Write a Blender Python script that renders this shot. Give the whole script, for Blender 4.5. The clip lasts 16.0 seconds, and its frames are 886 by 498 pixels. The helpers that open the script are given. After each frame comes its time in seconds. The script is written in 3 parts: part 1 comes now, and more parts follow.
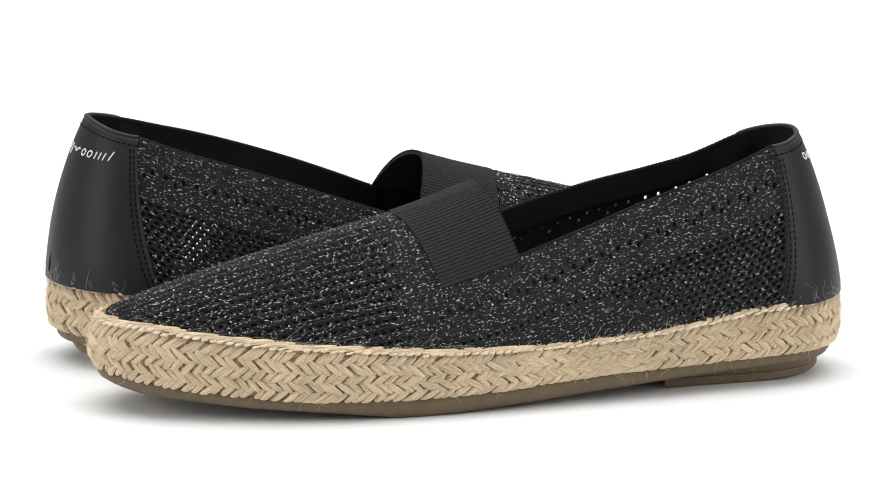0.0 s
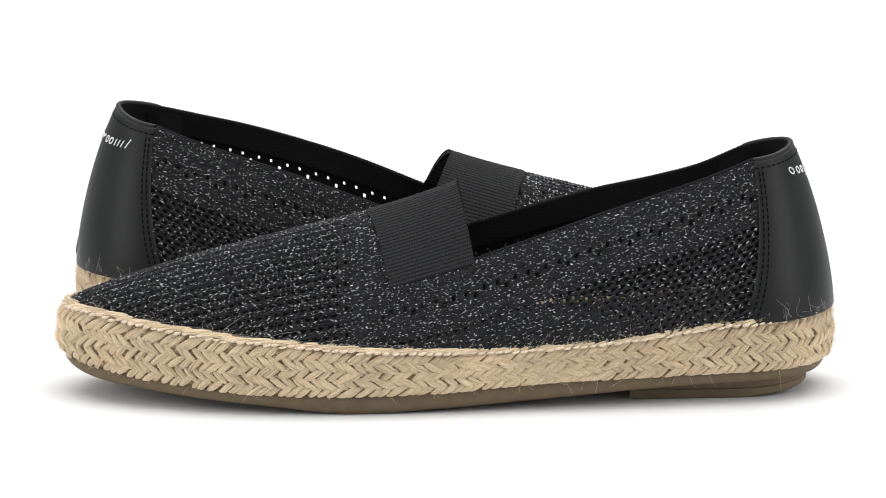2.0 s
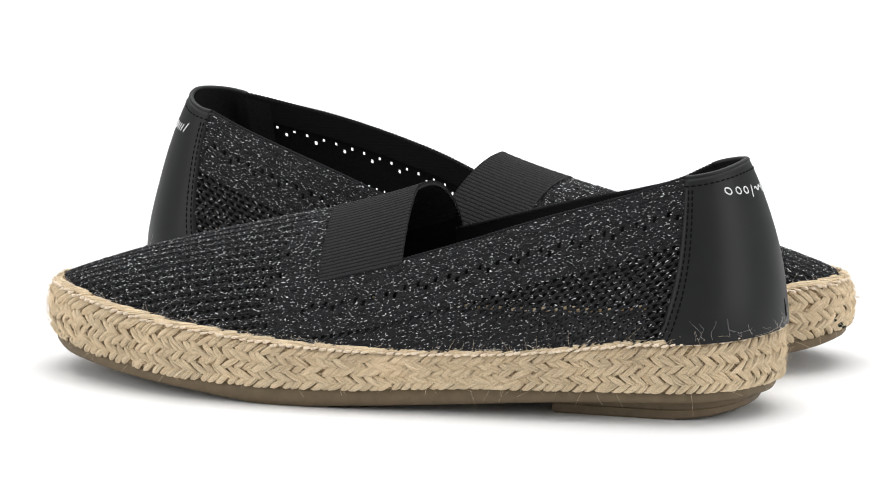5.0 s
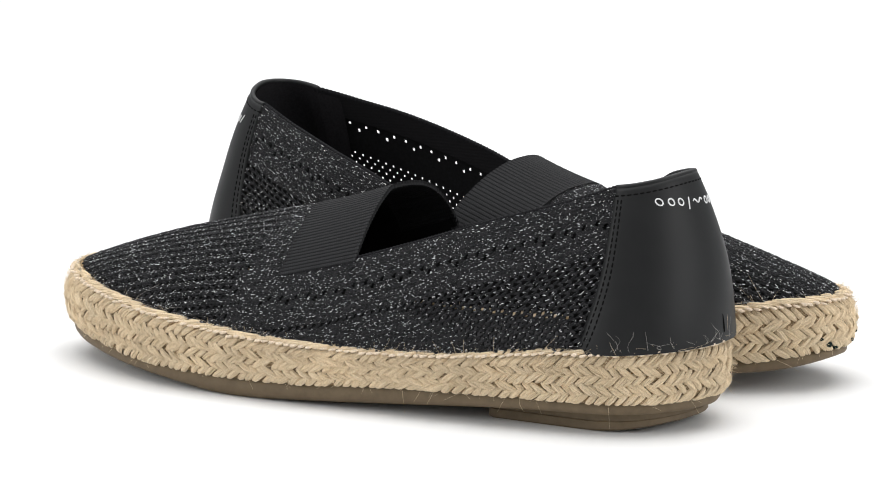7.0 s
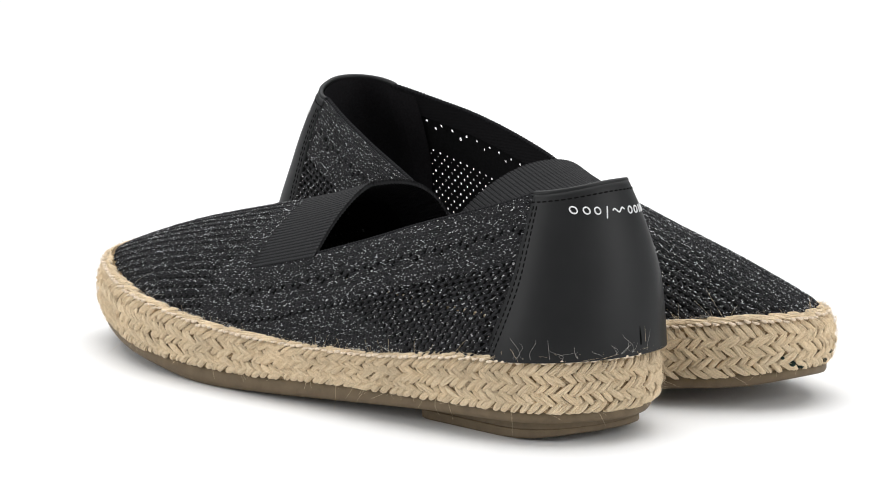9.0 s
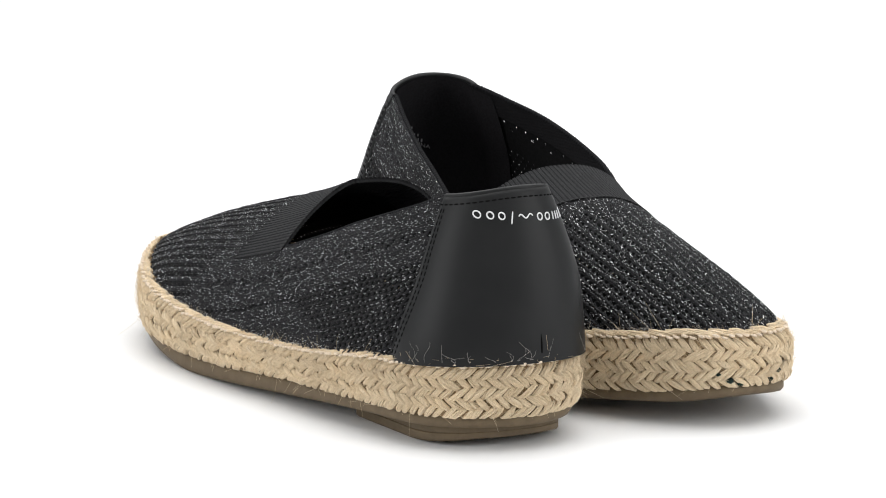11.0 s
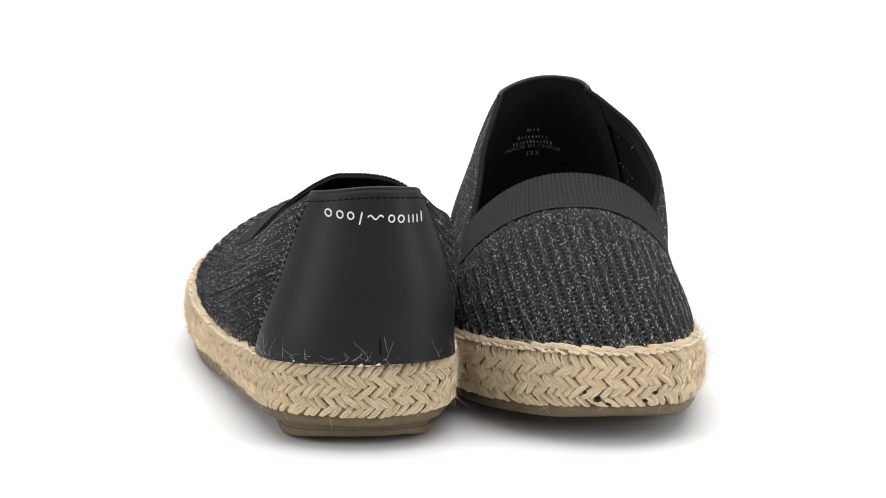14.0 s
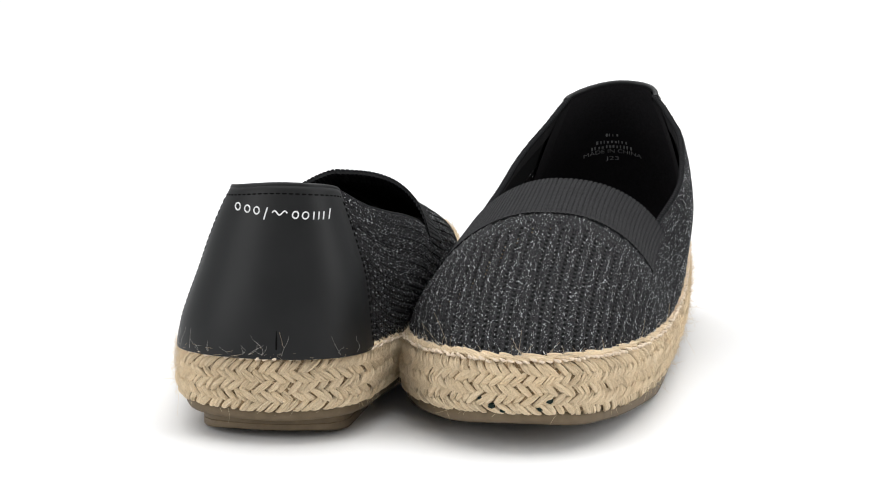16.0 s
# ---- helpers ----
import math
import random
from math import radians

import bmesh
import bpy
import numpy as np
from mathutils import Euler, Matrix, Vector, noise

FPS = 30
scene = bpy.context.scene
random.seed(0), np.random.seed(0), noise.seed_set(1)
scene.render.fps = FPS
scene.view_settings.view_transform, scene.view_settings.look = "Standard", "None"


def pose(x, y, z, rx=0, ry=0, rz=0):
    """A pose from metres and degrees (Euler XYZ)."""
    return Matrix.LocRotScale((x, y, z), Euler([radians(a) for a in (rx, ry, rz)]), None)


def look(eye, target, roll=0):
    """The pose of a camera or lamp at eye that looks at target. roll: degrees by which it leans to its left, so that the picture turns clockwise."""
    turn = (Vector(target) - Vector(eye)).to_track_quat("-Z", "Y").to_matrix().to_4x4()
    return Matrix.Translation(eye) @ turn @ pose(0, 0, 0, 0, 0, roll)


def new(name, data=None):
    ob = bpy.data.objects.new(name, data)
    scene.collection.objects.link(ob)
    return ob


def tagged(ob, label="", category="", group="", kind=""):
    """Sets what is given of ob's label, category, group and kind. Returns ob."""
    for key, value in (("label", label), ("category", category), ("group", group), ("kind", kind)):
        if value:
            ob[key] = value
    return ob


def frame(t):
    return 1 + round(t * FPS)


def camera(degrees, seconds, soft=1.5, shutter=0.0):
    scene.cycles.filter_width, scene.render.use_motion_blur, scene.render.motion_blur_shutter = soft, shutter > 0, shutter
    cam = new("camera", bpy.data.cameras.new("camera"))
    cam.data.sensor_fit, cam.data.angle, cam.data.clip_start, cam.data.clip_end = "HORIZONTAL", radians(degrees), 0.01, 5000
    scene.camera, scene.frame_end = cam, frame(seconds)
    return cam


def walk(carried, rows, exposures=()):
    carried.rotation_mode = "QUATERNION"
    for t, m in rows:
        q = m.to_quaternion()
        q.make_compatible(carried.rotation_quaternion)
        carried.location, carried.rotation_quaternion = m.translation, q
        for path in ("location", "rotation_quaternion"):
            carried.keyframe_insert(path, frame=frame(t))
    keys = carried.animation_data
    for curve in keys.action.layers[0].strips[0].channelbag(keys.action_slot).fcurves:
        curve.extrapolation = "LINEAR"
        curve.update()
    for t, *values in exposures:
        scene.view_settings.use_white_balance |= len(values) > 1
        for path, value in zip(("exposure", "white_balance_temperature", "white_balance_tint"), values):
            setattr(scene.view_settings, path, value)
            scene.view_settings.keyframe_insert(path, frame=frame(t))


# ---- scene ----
# ---------------- camera: fixed, long lens, looking down at the turning pair ----------------
cam = camera(11.2477, 16.0, soft=1.0)
CAM = pose(0, -1.54, 0.3216, 79.664, 0, -0.1008) @ pose(0, 0, 0, 0, 0, -0.1334)
walk(cam, [(0.0, CAM), (16.0, CAM)])
TURN = -7.16877  # degrees a second, about the z axis

# ---------------- light: white studio tent with soft boxes ----------------
world = bpy.data.worlds.new("studio_tent")
scene.world = world
world.use_nodes = True
world.node_tree.nodes["Background"].inputs[0].default_value = (0.96, 0.98, 1.0, 1)
world.node_tree.nodes["Background"].inputs[1].default_value = 0.54


def softbox(name, eye, target, sx, sy, watts):
    lamp = bpy.data.lights.new(name, "AREA")
    lamp.shape, lamp.size, lamp.size_y, lamp.energy = "RECTANGLE", sx, sy, watts
    lamp.color = (1.0, 1.0, 1.0)
    ob = new(name, lamp)
    ob.matrix_world = look(eye, target)
    return ob


softbox("overhead_softbox", (0.0, 0.42, 1.45), (0, 0, 0), 2.3, 2.1, 40)
softbox("side_softbox_a", (-1.5, -0.7, 0.7), (0, 0, 0.05), 0.9, 0.9, 9)
softbox("side_softbox_b", (1.5, -0.7, 0.7), (0, 0, 0.05), 0.9, 0.9, 9)
scene.view_settings.exposure = 0.0


# ---------------- materials ----------------
def material(name, rough=0.6, metal=0.0, spec=0.5):
    m = bpy.data.materials.new(name)
    m.use_nodes = True
    nt = m.node_tree
    b = nt.nodes["Principled BSDF"]
    b.inputs["Roughness"].default_value = rough
    b.inputs["Metallic"].default_value = metal
    b.inputs["Specular IOR Level"].default_value = spec
    return m, nt, b


def coords(nt, sx=1, sy=1, sz=1):
    tc, mp = nt.nodes.new("ShaderNodeTexCoord"), nt.nodes.new("ShaderNodeMapping")
    mp.inputs["Scale"].default_value = (sx, sy, sz)
    nt.links.new(tc.outputs["Object"], mp.inputs[0])
    return mp.outputs[0]


def noise_tex(nt, vec, scale, detail=4, rough=0.6):
    n = nt.nodes.new("ShaderNodeTexNoise")
    n.inputs["Scale"].default_value, n.inputs["Detail"].default_value, n.inputs["Roughness"].default_value = scale, detail, rough
    nt.links.new(vec, n.inputs["Vector"])
    return n.outputs[0]


def ramp(nt, fac, stops):
    r = nt.nodes.new("ShaderNodeValToRGB")
    while len(r.color_ramp.elements) < len(stops):
        r.color_ramp.elements.new(0.5)
    for e, (p, c) in zip(r.color_ramp.elements, stops):
        e.position, e.color = p, (*c, 1)
    nt.links.new(fac, r.inputs[0])
    return r.outputs[0]


def bump(nt, b, fac, strength, dist):
    n = nt.nodes.new("ShaderNodeBump")
    n.inputs["Strength"].default_value, n.inputs["Distance"].default_value = strength, dist
    nt.links.new(fac, n.inputs["Height"])
    nt.links.new(n.outputs[0], b.inputs["Normal"])


def mixed(nt, fac, a, c, kind="MIX"):
    n = nt.nodes.new("ShaderNodeMix")
    n.data_type, n.blend_type = "RGBA", kind
    if isinstance(fac, float):
        n.inputs[0].default_value = fac
    else:
        nt.links.new(fac, n.inputs[0])
    nt.links.new(a, n.inputs[6])
    nt.links.new(c, n.inputs[7])
    return n.outputs[2]


def island(nt):
    return nt.nodes.new("ShaderNodeNewGeometry").outputs["Random Per Island"]


def plain(name, colour, vary=0.25, scale=300, rough=0.6, spec=0.5, depth=0.0002, strength=0.3, metal=0.0):
    m, nt, b = material(name, rough, metal, spec)
    f = noise_tex(nt, coords(nt), scale)
    lo, hi = [c * (1 - vary) for c in colour], [c * (1 + vary) for c in colour]
    nt.links.new(ramp(nt, f, [(0.3, lo), (0.7, hi)]), b.inputs["Base Color"])
    bump(nt, b, f, strength, depth)
    return m


def leather_material():
    m, nt, b = material("black_leather", 0.45, 0, 0.22)
    v = coords(nt)
    big, fine = noise_tex(nt, v, 35, 3), noise_tex(nt, v, 1500, 3)
    nt.links.new(ramp(nt, big, [(0.35, (0.0075, 0.0078, 0.008)), (0.7, (0.0105, 0.0108, 0.011))]), b.inputs["Base Color"])
    nt.links.new(ramp(nt, big, [(0.3, (0.40,) * 3), (0.75, (0.5,) * 3)]), b.inputs["Roughness"])
    bump(nt, b, fine, 0.18, 0.00012)
    return m


def yarn_material(name, dark, light, rough=0.8):
    m, nt, b = material(name, rough, 0, 0.25)
    v = coords(nt)
    f = noise_tex(nt, v, 2600, 3)
    a = ramp(nt, island(nt), [(0.0, dark), (1.0, light)])
    g = ramp(nt, f, [(0.3, (0.55,) * 3), (0.7, (1.3,) * 3)])
    nt.links.new(mixed(nt, 1.0, a, g, "MULTIPLY"), b.inputs["Base Color"])
    bump(nt, b, f, 0.5, 0.0003)
    b.inputs["Sheen Weight"].default_value, b.inputs["Sheen Roughness"].default_value = 0.025, 0.4
    return m


def jute_material():
    m, nt, b = material("jute", 0.85, 0, 0.2)
    v = coords(nt)
    f, big = noise_tex(nt, v, 2300, 4, 0.75), noise_tex(nt, v, 55, 3)
    a = ramp(nt, island(nt), [(0.0, (0.79, 0.635, 0.435)), (0.5, (0.84, 0.69, 0.485)), (1.0, (0.89, 0.745, 0.545))])
    g = ramp(nt, f, [(0.28, (0.62, 0.57, 0.48)), (0.5, (1.02, 1.01, 0.99)), (0.75, (1.1, 1.1, 1.1))])
    k = ramp(nt, big, [(0.3, (0.88,) * 3), (0.7, (1.08,) * 3)])
    nt.links.new(mixed(nt, 1.0, mixed(nt, 1.0, a, g, "MULTIPLY"), k, "MULTIPLY"), b.inputs["Base Color"])
    bump(nt, b, f, 0.8, 0.0006)
    return m


FLOOR = plain("white_sweep", (0.82, 0.82, 0.82), 0.015, 8, 0.55, 0.3, 0.0002, 0.05)
LEATHER = leather_material()
YARN = yarn_material("black_knit_yarn", (0.009, 0.009, 0.010), (0.026, 0.026, 0.028))
BACKING = plain("black_knit_backing", (0.0075, 0.0075, 0.008), 0.3, 900, 0.9, 0.15)
LINING = plain("black_lining", (0.0135, 0.0125, 0.0142), 0.3, 1200, 0.85, 0.2)
THREAD = plain("black_thread", (0.005, 0.005, 0.005), 0.3, 3000, 0.95, 0.05)
LUREX = plain("silver_lurex", (0.74, 0.75, 0.76), 0.45, 700, 0.42, 0.5, 0.0001, 0.2, 0.45)


def ribbed(name, colour, period, way="Z", swing=0.1, strength=0.35):
    """Fine knitted ribs crossed by small stitches, for the elastic and the inside of the collar."""
    m, nt, b = material(name, 0.88, 0, 0.14)
    v = coords(nt)
    w = nt.nodes.new("ShaderNodeTexWave")
    w.bands_direction = way
    w.inputs["Scale"].default_value = 0.314 / period
    w.inputs["Distortion"].default_value = 1.2
    nt.links.new(v, w.inputs["Vector"])
    grain = noise_tex(nt, v, 1500, 3)
    both = mixed(nt, 0.5, w.outputs[0], ramp(nt, grain, [(0.3, (0.0,) * 3), (0.7, (1.0,) * 3)]))
    lo, hi = [c * (1 - swing) for c in colour], [c * (1 + swing) for c in colour]
    nt.links.new(ramp(nt, both, [(0.1, lo), (0.9, hi)]), b.inputs["Base Color"])
    bump(nt, b, both, strength, 0.0003)
    b.inputs["Sheen Weight"].default_value, b.inputs["Sheen Roughness"].default_value = 0.02, 0.4
    return m


BAND = ribbed("black_knit_band", (0.011, 0.0105, 0.0115), 0.0012)
ELASTIC = ribbed("black_ribbed_elastic", (0.0195, 0.0195, 0.0205), 0.0008, "X", 0.2, 0.5)
JUTE = jute_material()
# jute darkened in its base colour, as shade for the gaps between strands
SHADED_JUTE_CORE = plain("shaded_jute_core", (0.26, 0.18, 0.10), 0.4, 900, 0.95, 0.1, 0.0006, 0.8)
CORD = plain("pale_cotton_cord", (0.76, 0.63, 0.49), 0.25, 1800, 0.85, 0.2, 0.0004, 0.7)
RUBBER = plain("taupe_rubber", (0.138, 0.102, 0.062), 0.14, 260, 0.6, 0.22, 0.0001, 0.25)
PRINT = plain("white_print", (0.70, 0.70, 0.70), 0.05, 900, 0.5, 0.4, 0.0001, 0.1)
GREY_PRINT = plain("grey_print", (0.30, 0.30, 0.30), 0.35, 2500, 0.7, 0.2, 0.0001, 0.1)
FIBRE = plain("pale_fibre", (0.44, 0.42, 0.39), 0.2, 900, 0.8, 0.2)
BINDING = plain("black_knit_binding", (0.010, 0.010, 0.011), 0.4, 1600, 0.9, 0.12, 0.0005, 0.7)
SCRAP = plain("dark_green_fabric_scrap", (0.012, 0.022, 0.018), 0.3, 2000, 0.9, 0.2)


# ---------------- helpers for meshes ----------------
def raw_mesh(name, verts, faces, smooth=True):
    """A mesh from an array of points and an array of quads or triangles."""
    verts, faces = np.asarray(verts, np.float32), np.asarray(faces, np.int32)
    me = bpy.data.meshes.new(name)
    n, k = faces.shape
    me.vertices.add(len(verts))
    me.vertices.foreach_set("co", verts.ravel())
    me.loops.add(n * k)
    me.loops.foreach_set("vertex_index", faces.ravel())
    me.polygons.add(n)
    me.polygons.foreach_set("loop_start", np.arange(n, dtype=np.int32) * k)
    me.polygons.foreach_set("loop_total", np.full(n, k, np.int32))
    me.polygons.foreach_set("use_smooth", np.full(n, smooth))
    me.update(calc_edges=True)
    me.validate()
    return me


def part(name, verts, faces, mat, parent, label="", hand=1, smooth=True):
    """One mesh object under a thing; hand -1 mirrors it for the other foot."""
    verts, faces = np.array(verts, float), np.asarray(faces)
    if hand < 0:
        verts[:, 1] *= -1
        faces = faces[:, ::-1]
    me = raw_mesh(name, verts, faces, smooth)
    me.materials.append(mat)
    ob = new(name, me)
    ob.parent = parent
    if label:
        tagged(ob, label)
    return ob


def grid_faces(nu, nv, wrap_u=False, wrap_v=False):
    i, j = np.meshgrid(np.arange(nu if wrap_u else nu - 1), np.arange(nv if wrap_v else nv - 1), indexing="ij")
    i2, j2 = (i + 1) % nu, (j + 1) % nv
    return np.stack([i * nv + j, i2 * nv + j, i2 * nv + j2, i * nv + j2], -1).reshape(-1, 4)


def tubes(paths, radii, sides=5, flat=1.0, ups=None):
    """Many tubes at once: paths (n, m, 3), radii (n, m) or (m,); returns points and quads."""
    paths = np.asarray(paths, float)
    n, m, _ = paths.shape
    radii = np.broadcast_to(np.asarray(radii, float), (n, m))
    tan = np.gradient(paths, axis=1)
    tan /= np.linalg.norm(tan, axis=2, keepdims=True) + 1e-12
    up = np.broadcast_to(np.array([0.31, 0.23, 0.92]), (n, m, 3)) if ups is None else np.broadcast_to(ups[:, None, :] if ups.ndim == 2 else ups, (n, m, 3))
    a = np.cross(tan, up)
    a /= np.linalg.norm(a, axis=2, keepdims=True) + 1e-12
    b = np.cross(a, tan)
    ang = np.arange(sides) * 2 * np.pi / sides
    ring = paths[:, :, None, :] + radii[:, :, None, None] * (np.cos(ang)[None, None, :, None] * a[:, :, None, :] + flat * np.sin(ang)[None, None, :, None] * b[:, :, None, :])
    f = grid_faces(m, sides, False, True)
    faces = (np.arange(n)[:, None, None] * (m * sides) + f[None]).reshape(-1, 4)
    return ring.reshape(-1, 3), faces


# ---------------- the last: plan, heights and sections of one shoe ----------------
# s runs from the toe to the heel, v across (negative: outer side), z up from the ground
LEN = 0.2668
ST = np.arccos(1 - 2 * np.array([0, 0.04, 0.12, 0.28, 0.45, 0.62, 0.80, 0.93, 1.0])) / np.pi
W_OUT = np.array([0, 0.0226, 0.0370, 0.0510, 0.0518, 0.0465, 0.0407, 0.0332, 0])
W_IN = np.array([0, 0.0216, 0.0304, 0.0374, 0.0384, 0.0368, 0.0329, 0.0276, 0])


def hermite(x, xs, ys):
    d = np.gradient(ys, xs)
    k = np.clip(np.searchsorted(xs, x) - 1, 0, len(xs) - 2)
    h = xs[k + 1] - xs[k]
    q = (x - xs[k]) / h
    return (2 * q**3 - 3 * q**2 + 1) * ys[k] + (q**3 - 2 * q**2 + q) * h * d[k] + (-2 * q**3 + 3 * q**2) * ys[k + 1] + (q**3 - q**2) * h * d[k + 1]


def half_width(s, outer):
    u = np.arccos(np.clip(1 - 2 * np.asarray(s, float) / LEN, -1, 1)) / np.pi
    return np.maximum(hermite(u, ST, W_OUT if outer else W_IN), 0)


def perimeter(n, inset=0.0):
    """n points round the sole at even steps from the toe, along the outer side first, and the outward normals."""
    u = np.linspace(0, 1, 500)
    s = LEN * (0.5 - 0.5 * np.cos(np.pi * u))
    p = np.concatenate([np.stack([s, -half_width(s, True)], -1), np.stack([s, half_width(s, False)], -1)[::-1][1:-1]])
    q = np.concatenate([p, p[:1]])
    acc = np.concatenate([[0], np.cumsum(np.linalg.norm(np.diff(q, axis=0), axis=1))])
    at = np.arange(n) / n * acc[-1]
    r = np.stack([np.interp(at, acc, q[:, 0]), np.interp(at, acc, q[:, 1])], -1)
    t = np.roll(r, -2, 0) - np.roll(r, 2, 0)
    t /= np.linalg.norm(t, axis=1, keepdims=True)
    nrm = np.stack([t[:, 1], -t[:, 0]], -1)
    if np.sum(nrm * (r - r.mean(0))) < 0:
        nrm = -nrm
    d = inset(r[:, 0]) if callable(inset) else inset
    return r - nrm * np.reshape(d, (-1, 1)), nrm, acc[-1]


def curve(xs, ys):
    xs, ys = np.array(xs), np.array(ys)
    return lambda s: hermite(np.clip(s, xs[0], xs[-1]), xs, ys)


rim_low = curve([0, 0.02, 0.053, 0.093, 0.131, 0.168, 0.205, 0.2668], [0.0132, 0.0106, 0.0078, 0.0065, 0.0072, 0.0094, 0.0104, 0.0112])
rim_top = curve([0, 0.012, 0.032, 0.074, 0.112, 0.15, 0.187, 0.223, 0.2668], [0.0314, 0.0310, 0.0287, 0.0250, 0.0221, 0.0213, 0.0230, 0.0274, 0.0299])
tread = curve([0, 0.008, 0.032, 0.073, 0.1, 0.131, 0.168, 0.2, 0.2668], [0.0120, 0.0090, 0.0057, 0.0025, 0.0, 0.0012, 0.0034, 0.0055, 0.0072])
S_OPEN, S_HEEL = 0.1405, 0.2365
S_MID = [0, 0.03, 0.09, 0.15, 0.2365, 0.2668]
S_RIDGE = [0.004, 0.0154, 0.0452, 0.0846, 0.1237, 0.1372, 0.165, 0.2, 0.2365, 0.2668]
S_TOP = [0.14, 0.1653, 0.187, 0.208, 0.2218, 0.2365]
S_POW = [0, 0.05, 0.1, 0.14, 0.17, 0.2, 0.22, 0.2365]
TOP_OUT = curve(S_TOP, [0.0475, 0.0556, 0.0630, 0.0695, 0.0738, 0.0792])
# each shoe of the pair has been pressed into its own shape
FORMS = {
    1: dict(back=0.0826, mid=curve(S_MID, [0, -0.0020, -0.0024, 0.0002, 0.0, 0.0]), ridge=curve(S_RIDGE, [0.0298, 0.0342, 0.0440, 0.0540, 0.0637, 0.0682, 0.080, 0.0915, 0.102, 0.102]), top=(TOP_OUT, curve(S_TOP, [0.0488, 0.0557, 0.0617, 0.0668, 0.0712, 0.0786])),
            strap=(0.1065, 0.1375), power=(curve(S_POW, [1.8, 1.48, 1.37, 1.36, 1.38, 1.46, 1.5, 1.5]), curve(S_POW, [2.0, 2.0, 2.4, 3.1, 3.2, 2.5, 1.8, 1.4]))),
    -1: dict(back=0.0842, mid=curve(S_MID, [0, -0.0026, -0.0046, -0.0034, 0.0, 0.0]), ridge=curve(S_RIDGE, [0.0298, 0.0342, 0.0440, 0.0544, 0.0646, 0.0688, 0.079, 0.0915, 0.102, 0.102]), top=(TOP_OUT, curve(S_TOP, [0.0500, 0.0594, 0.0668, 0.0732, 0.0770, 0.0812])),
             strap=(0.1052, 0.1318), power=(curve(S_POW, [2.0, 1.86, 1.8, 1.72, 1.64, 1.6, 1.54, 1.5]), curve(S_POW, [1.9, 1.88, 1.98, 2.35, 3.8, 3.1, 2.0, 1.4]))),
}
FORM = dict(FORMS[1])


def ridge(s):
    return FORM["ridge"](s)


def topline(s, outer):
    return FORM["top"][0 if outer else 1](s)


def power(s, outer):
    return FORM["power"][0 if outer else 1](s)


UP0, UP1 = 0.0056, 0.2652
DRAW_IN = curve([0, 0.1, 0.2365, 0.2668], [0.0050, 0.0046, 0.0023, 0.0021])


def upper_width(s, outer):
    w = half_width((np.asarray(s, float) - UP0) / (UP1 - UP0) * LEN, outer)
    return w * w / (w + DRAW_IN(np.asarray(s, float)))


LEAN = 0.0028  # the worn heels lean to the inner side


def rises(x):
    x = np.clip(x, 0, 1)
    return x * x * (3 - 2 * x)


def lean(s, outer, up):
    """Sideways lean of the upper, growing towards the heel and above the rim."""
    a, b = (0.185, 0.2365) if outer else (0.141, 0.172)
    return LEAN * rises((np.asarray(s, float) - a) / (b - a)) * rises(up / 0.4)


def section(s, outer, th):
    """A point of the upper's outside: th is 0 at the sole, pi / 2 at the ridge."""
    s, th = np.asarray(s, float), np.asarray(th, float)
    c = FORM["mid"](s)
    n = power(s, outer)
    base = rim_top(s) - 0.0015
    r = upper_width(s, outer) + (c if outer else -c)
    h = np.maximum(ridge(s) - base, 0.0005)
    w = np.maximum(r, 0) * np.cos(th) ** (2 / n)
    up = np.abs(np.sin(th)) ** (2 / n)
    return np.stack([s + 0 * th, c + (-w if outer else w) + lean(s, outer, up), base + h * up], -1)


def th_at(s, z, outer):
    n = power(s, outer)
    base = rim_top(s) - 0.0015
    q = np.clip((z - base) / (ridge(s) - base), 0, 1)
    return np.arcsin(q ** (n / 2))


def heel_power(phi):
    return 1.4 + 0.12 * np.cos(phi) ** 2 + 0.1 * np.minimum(np.sin(phi), 0) ** 2


def heel_point(phi, th, out=0.0):
    """A point of the heel's outside: phi from -90 (outer side) over 0 (back) to 90 degrees (inner side)."""
    phi, th = np.asarray(phi, float), np.asarray(th, float)
    k = np.cos(phi) ** 2
    side = np.where(phi < 0, upper_width(S_HEEL, True), upper_width(S_HEEL, False))
    back = UP1 - S_HEEL
    e = np.where(phi < 0, 1.95, 2.3)
    r = 1 / ((np.abs(np.cos(phi)) / back) ** e + (np.abs(np.sin(phi)) / side) ** e) ** (1 / e)
    n = heel_power(phi)
    s = S_HEEL + r * np.cos(phi)
    base = rim_top(s) - 0.0015
    h = 0.102 - base - 0.001 * k
    w = r * np.cos(th) ** (2 / n) + out
    up = np.abs(np.sin(th)) ** (2 / n)
    return np.stack([S_HEEL + w * np.cos(phi), w * np.sin(phi) + LEAN * rises(up / 0.4), base + h * up], -1)


def heel_top(phi):
    side = np.where(phi < 0, topline(S_HEEL, True), topline(S_HEEL, False))
    return side + (FORM["back"] - side) * np.abs(np.cos(phi)) ** np.where(phi < 0, 1.2, 0.8)


def heel_th(phi, z):
    lo, hi = np.zeros_like(phi), np.full_like(phi, np.pi / 2)
    for _ in range(30):
        mid = (lo + hi) / 2
        up = heel_point(phi, mid)[..., 2] < z
        lo, hi = np.where(up, mid, lo), np.where(up, hi, mid)
    return lo


def local(p):
    p = np.array(p, float)
    p[..., 0] -= LEN / 2
    return p


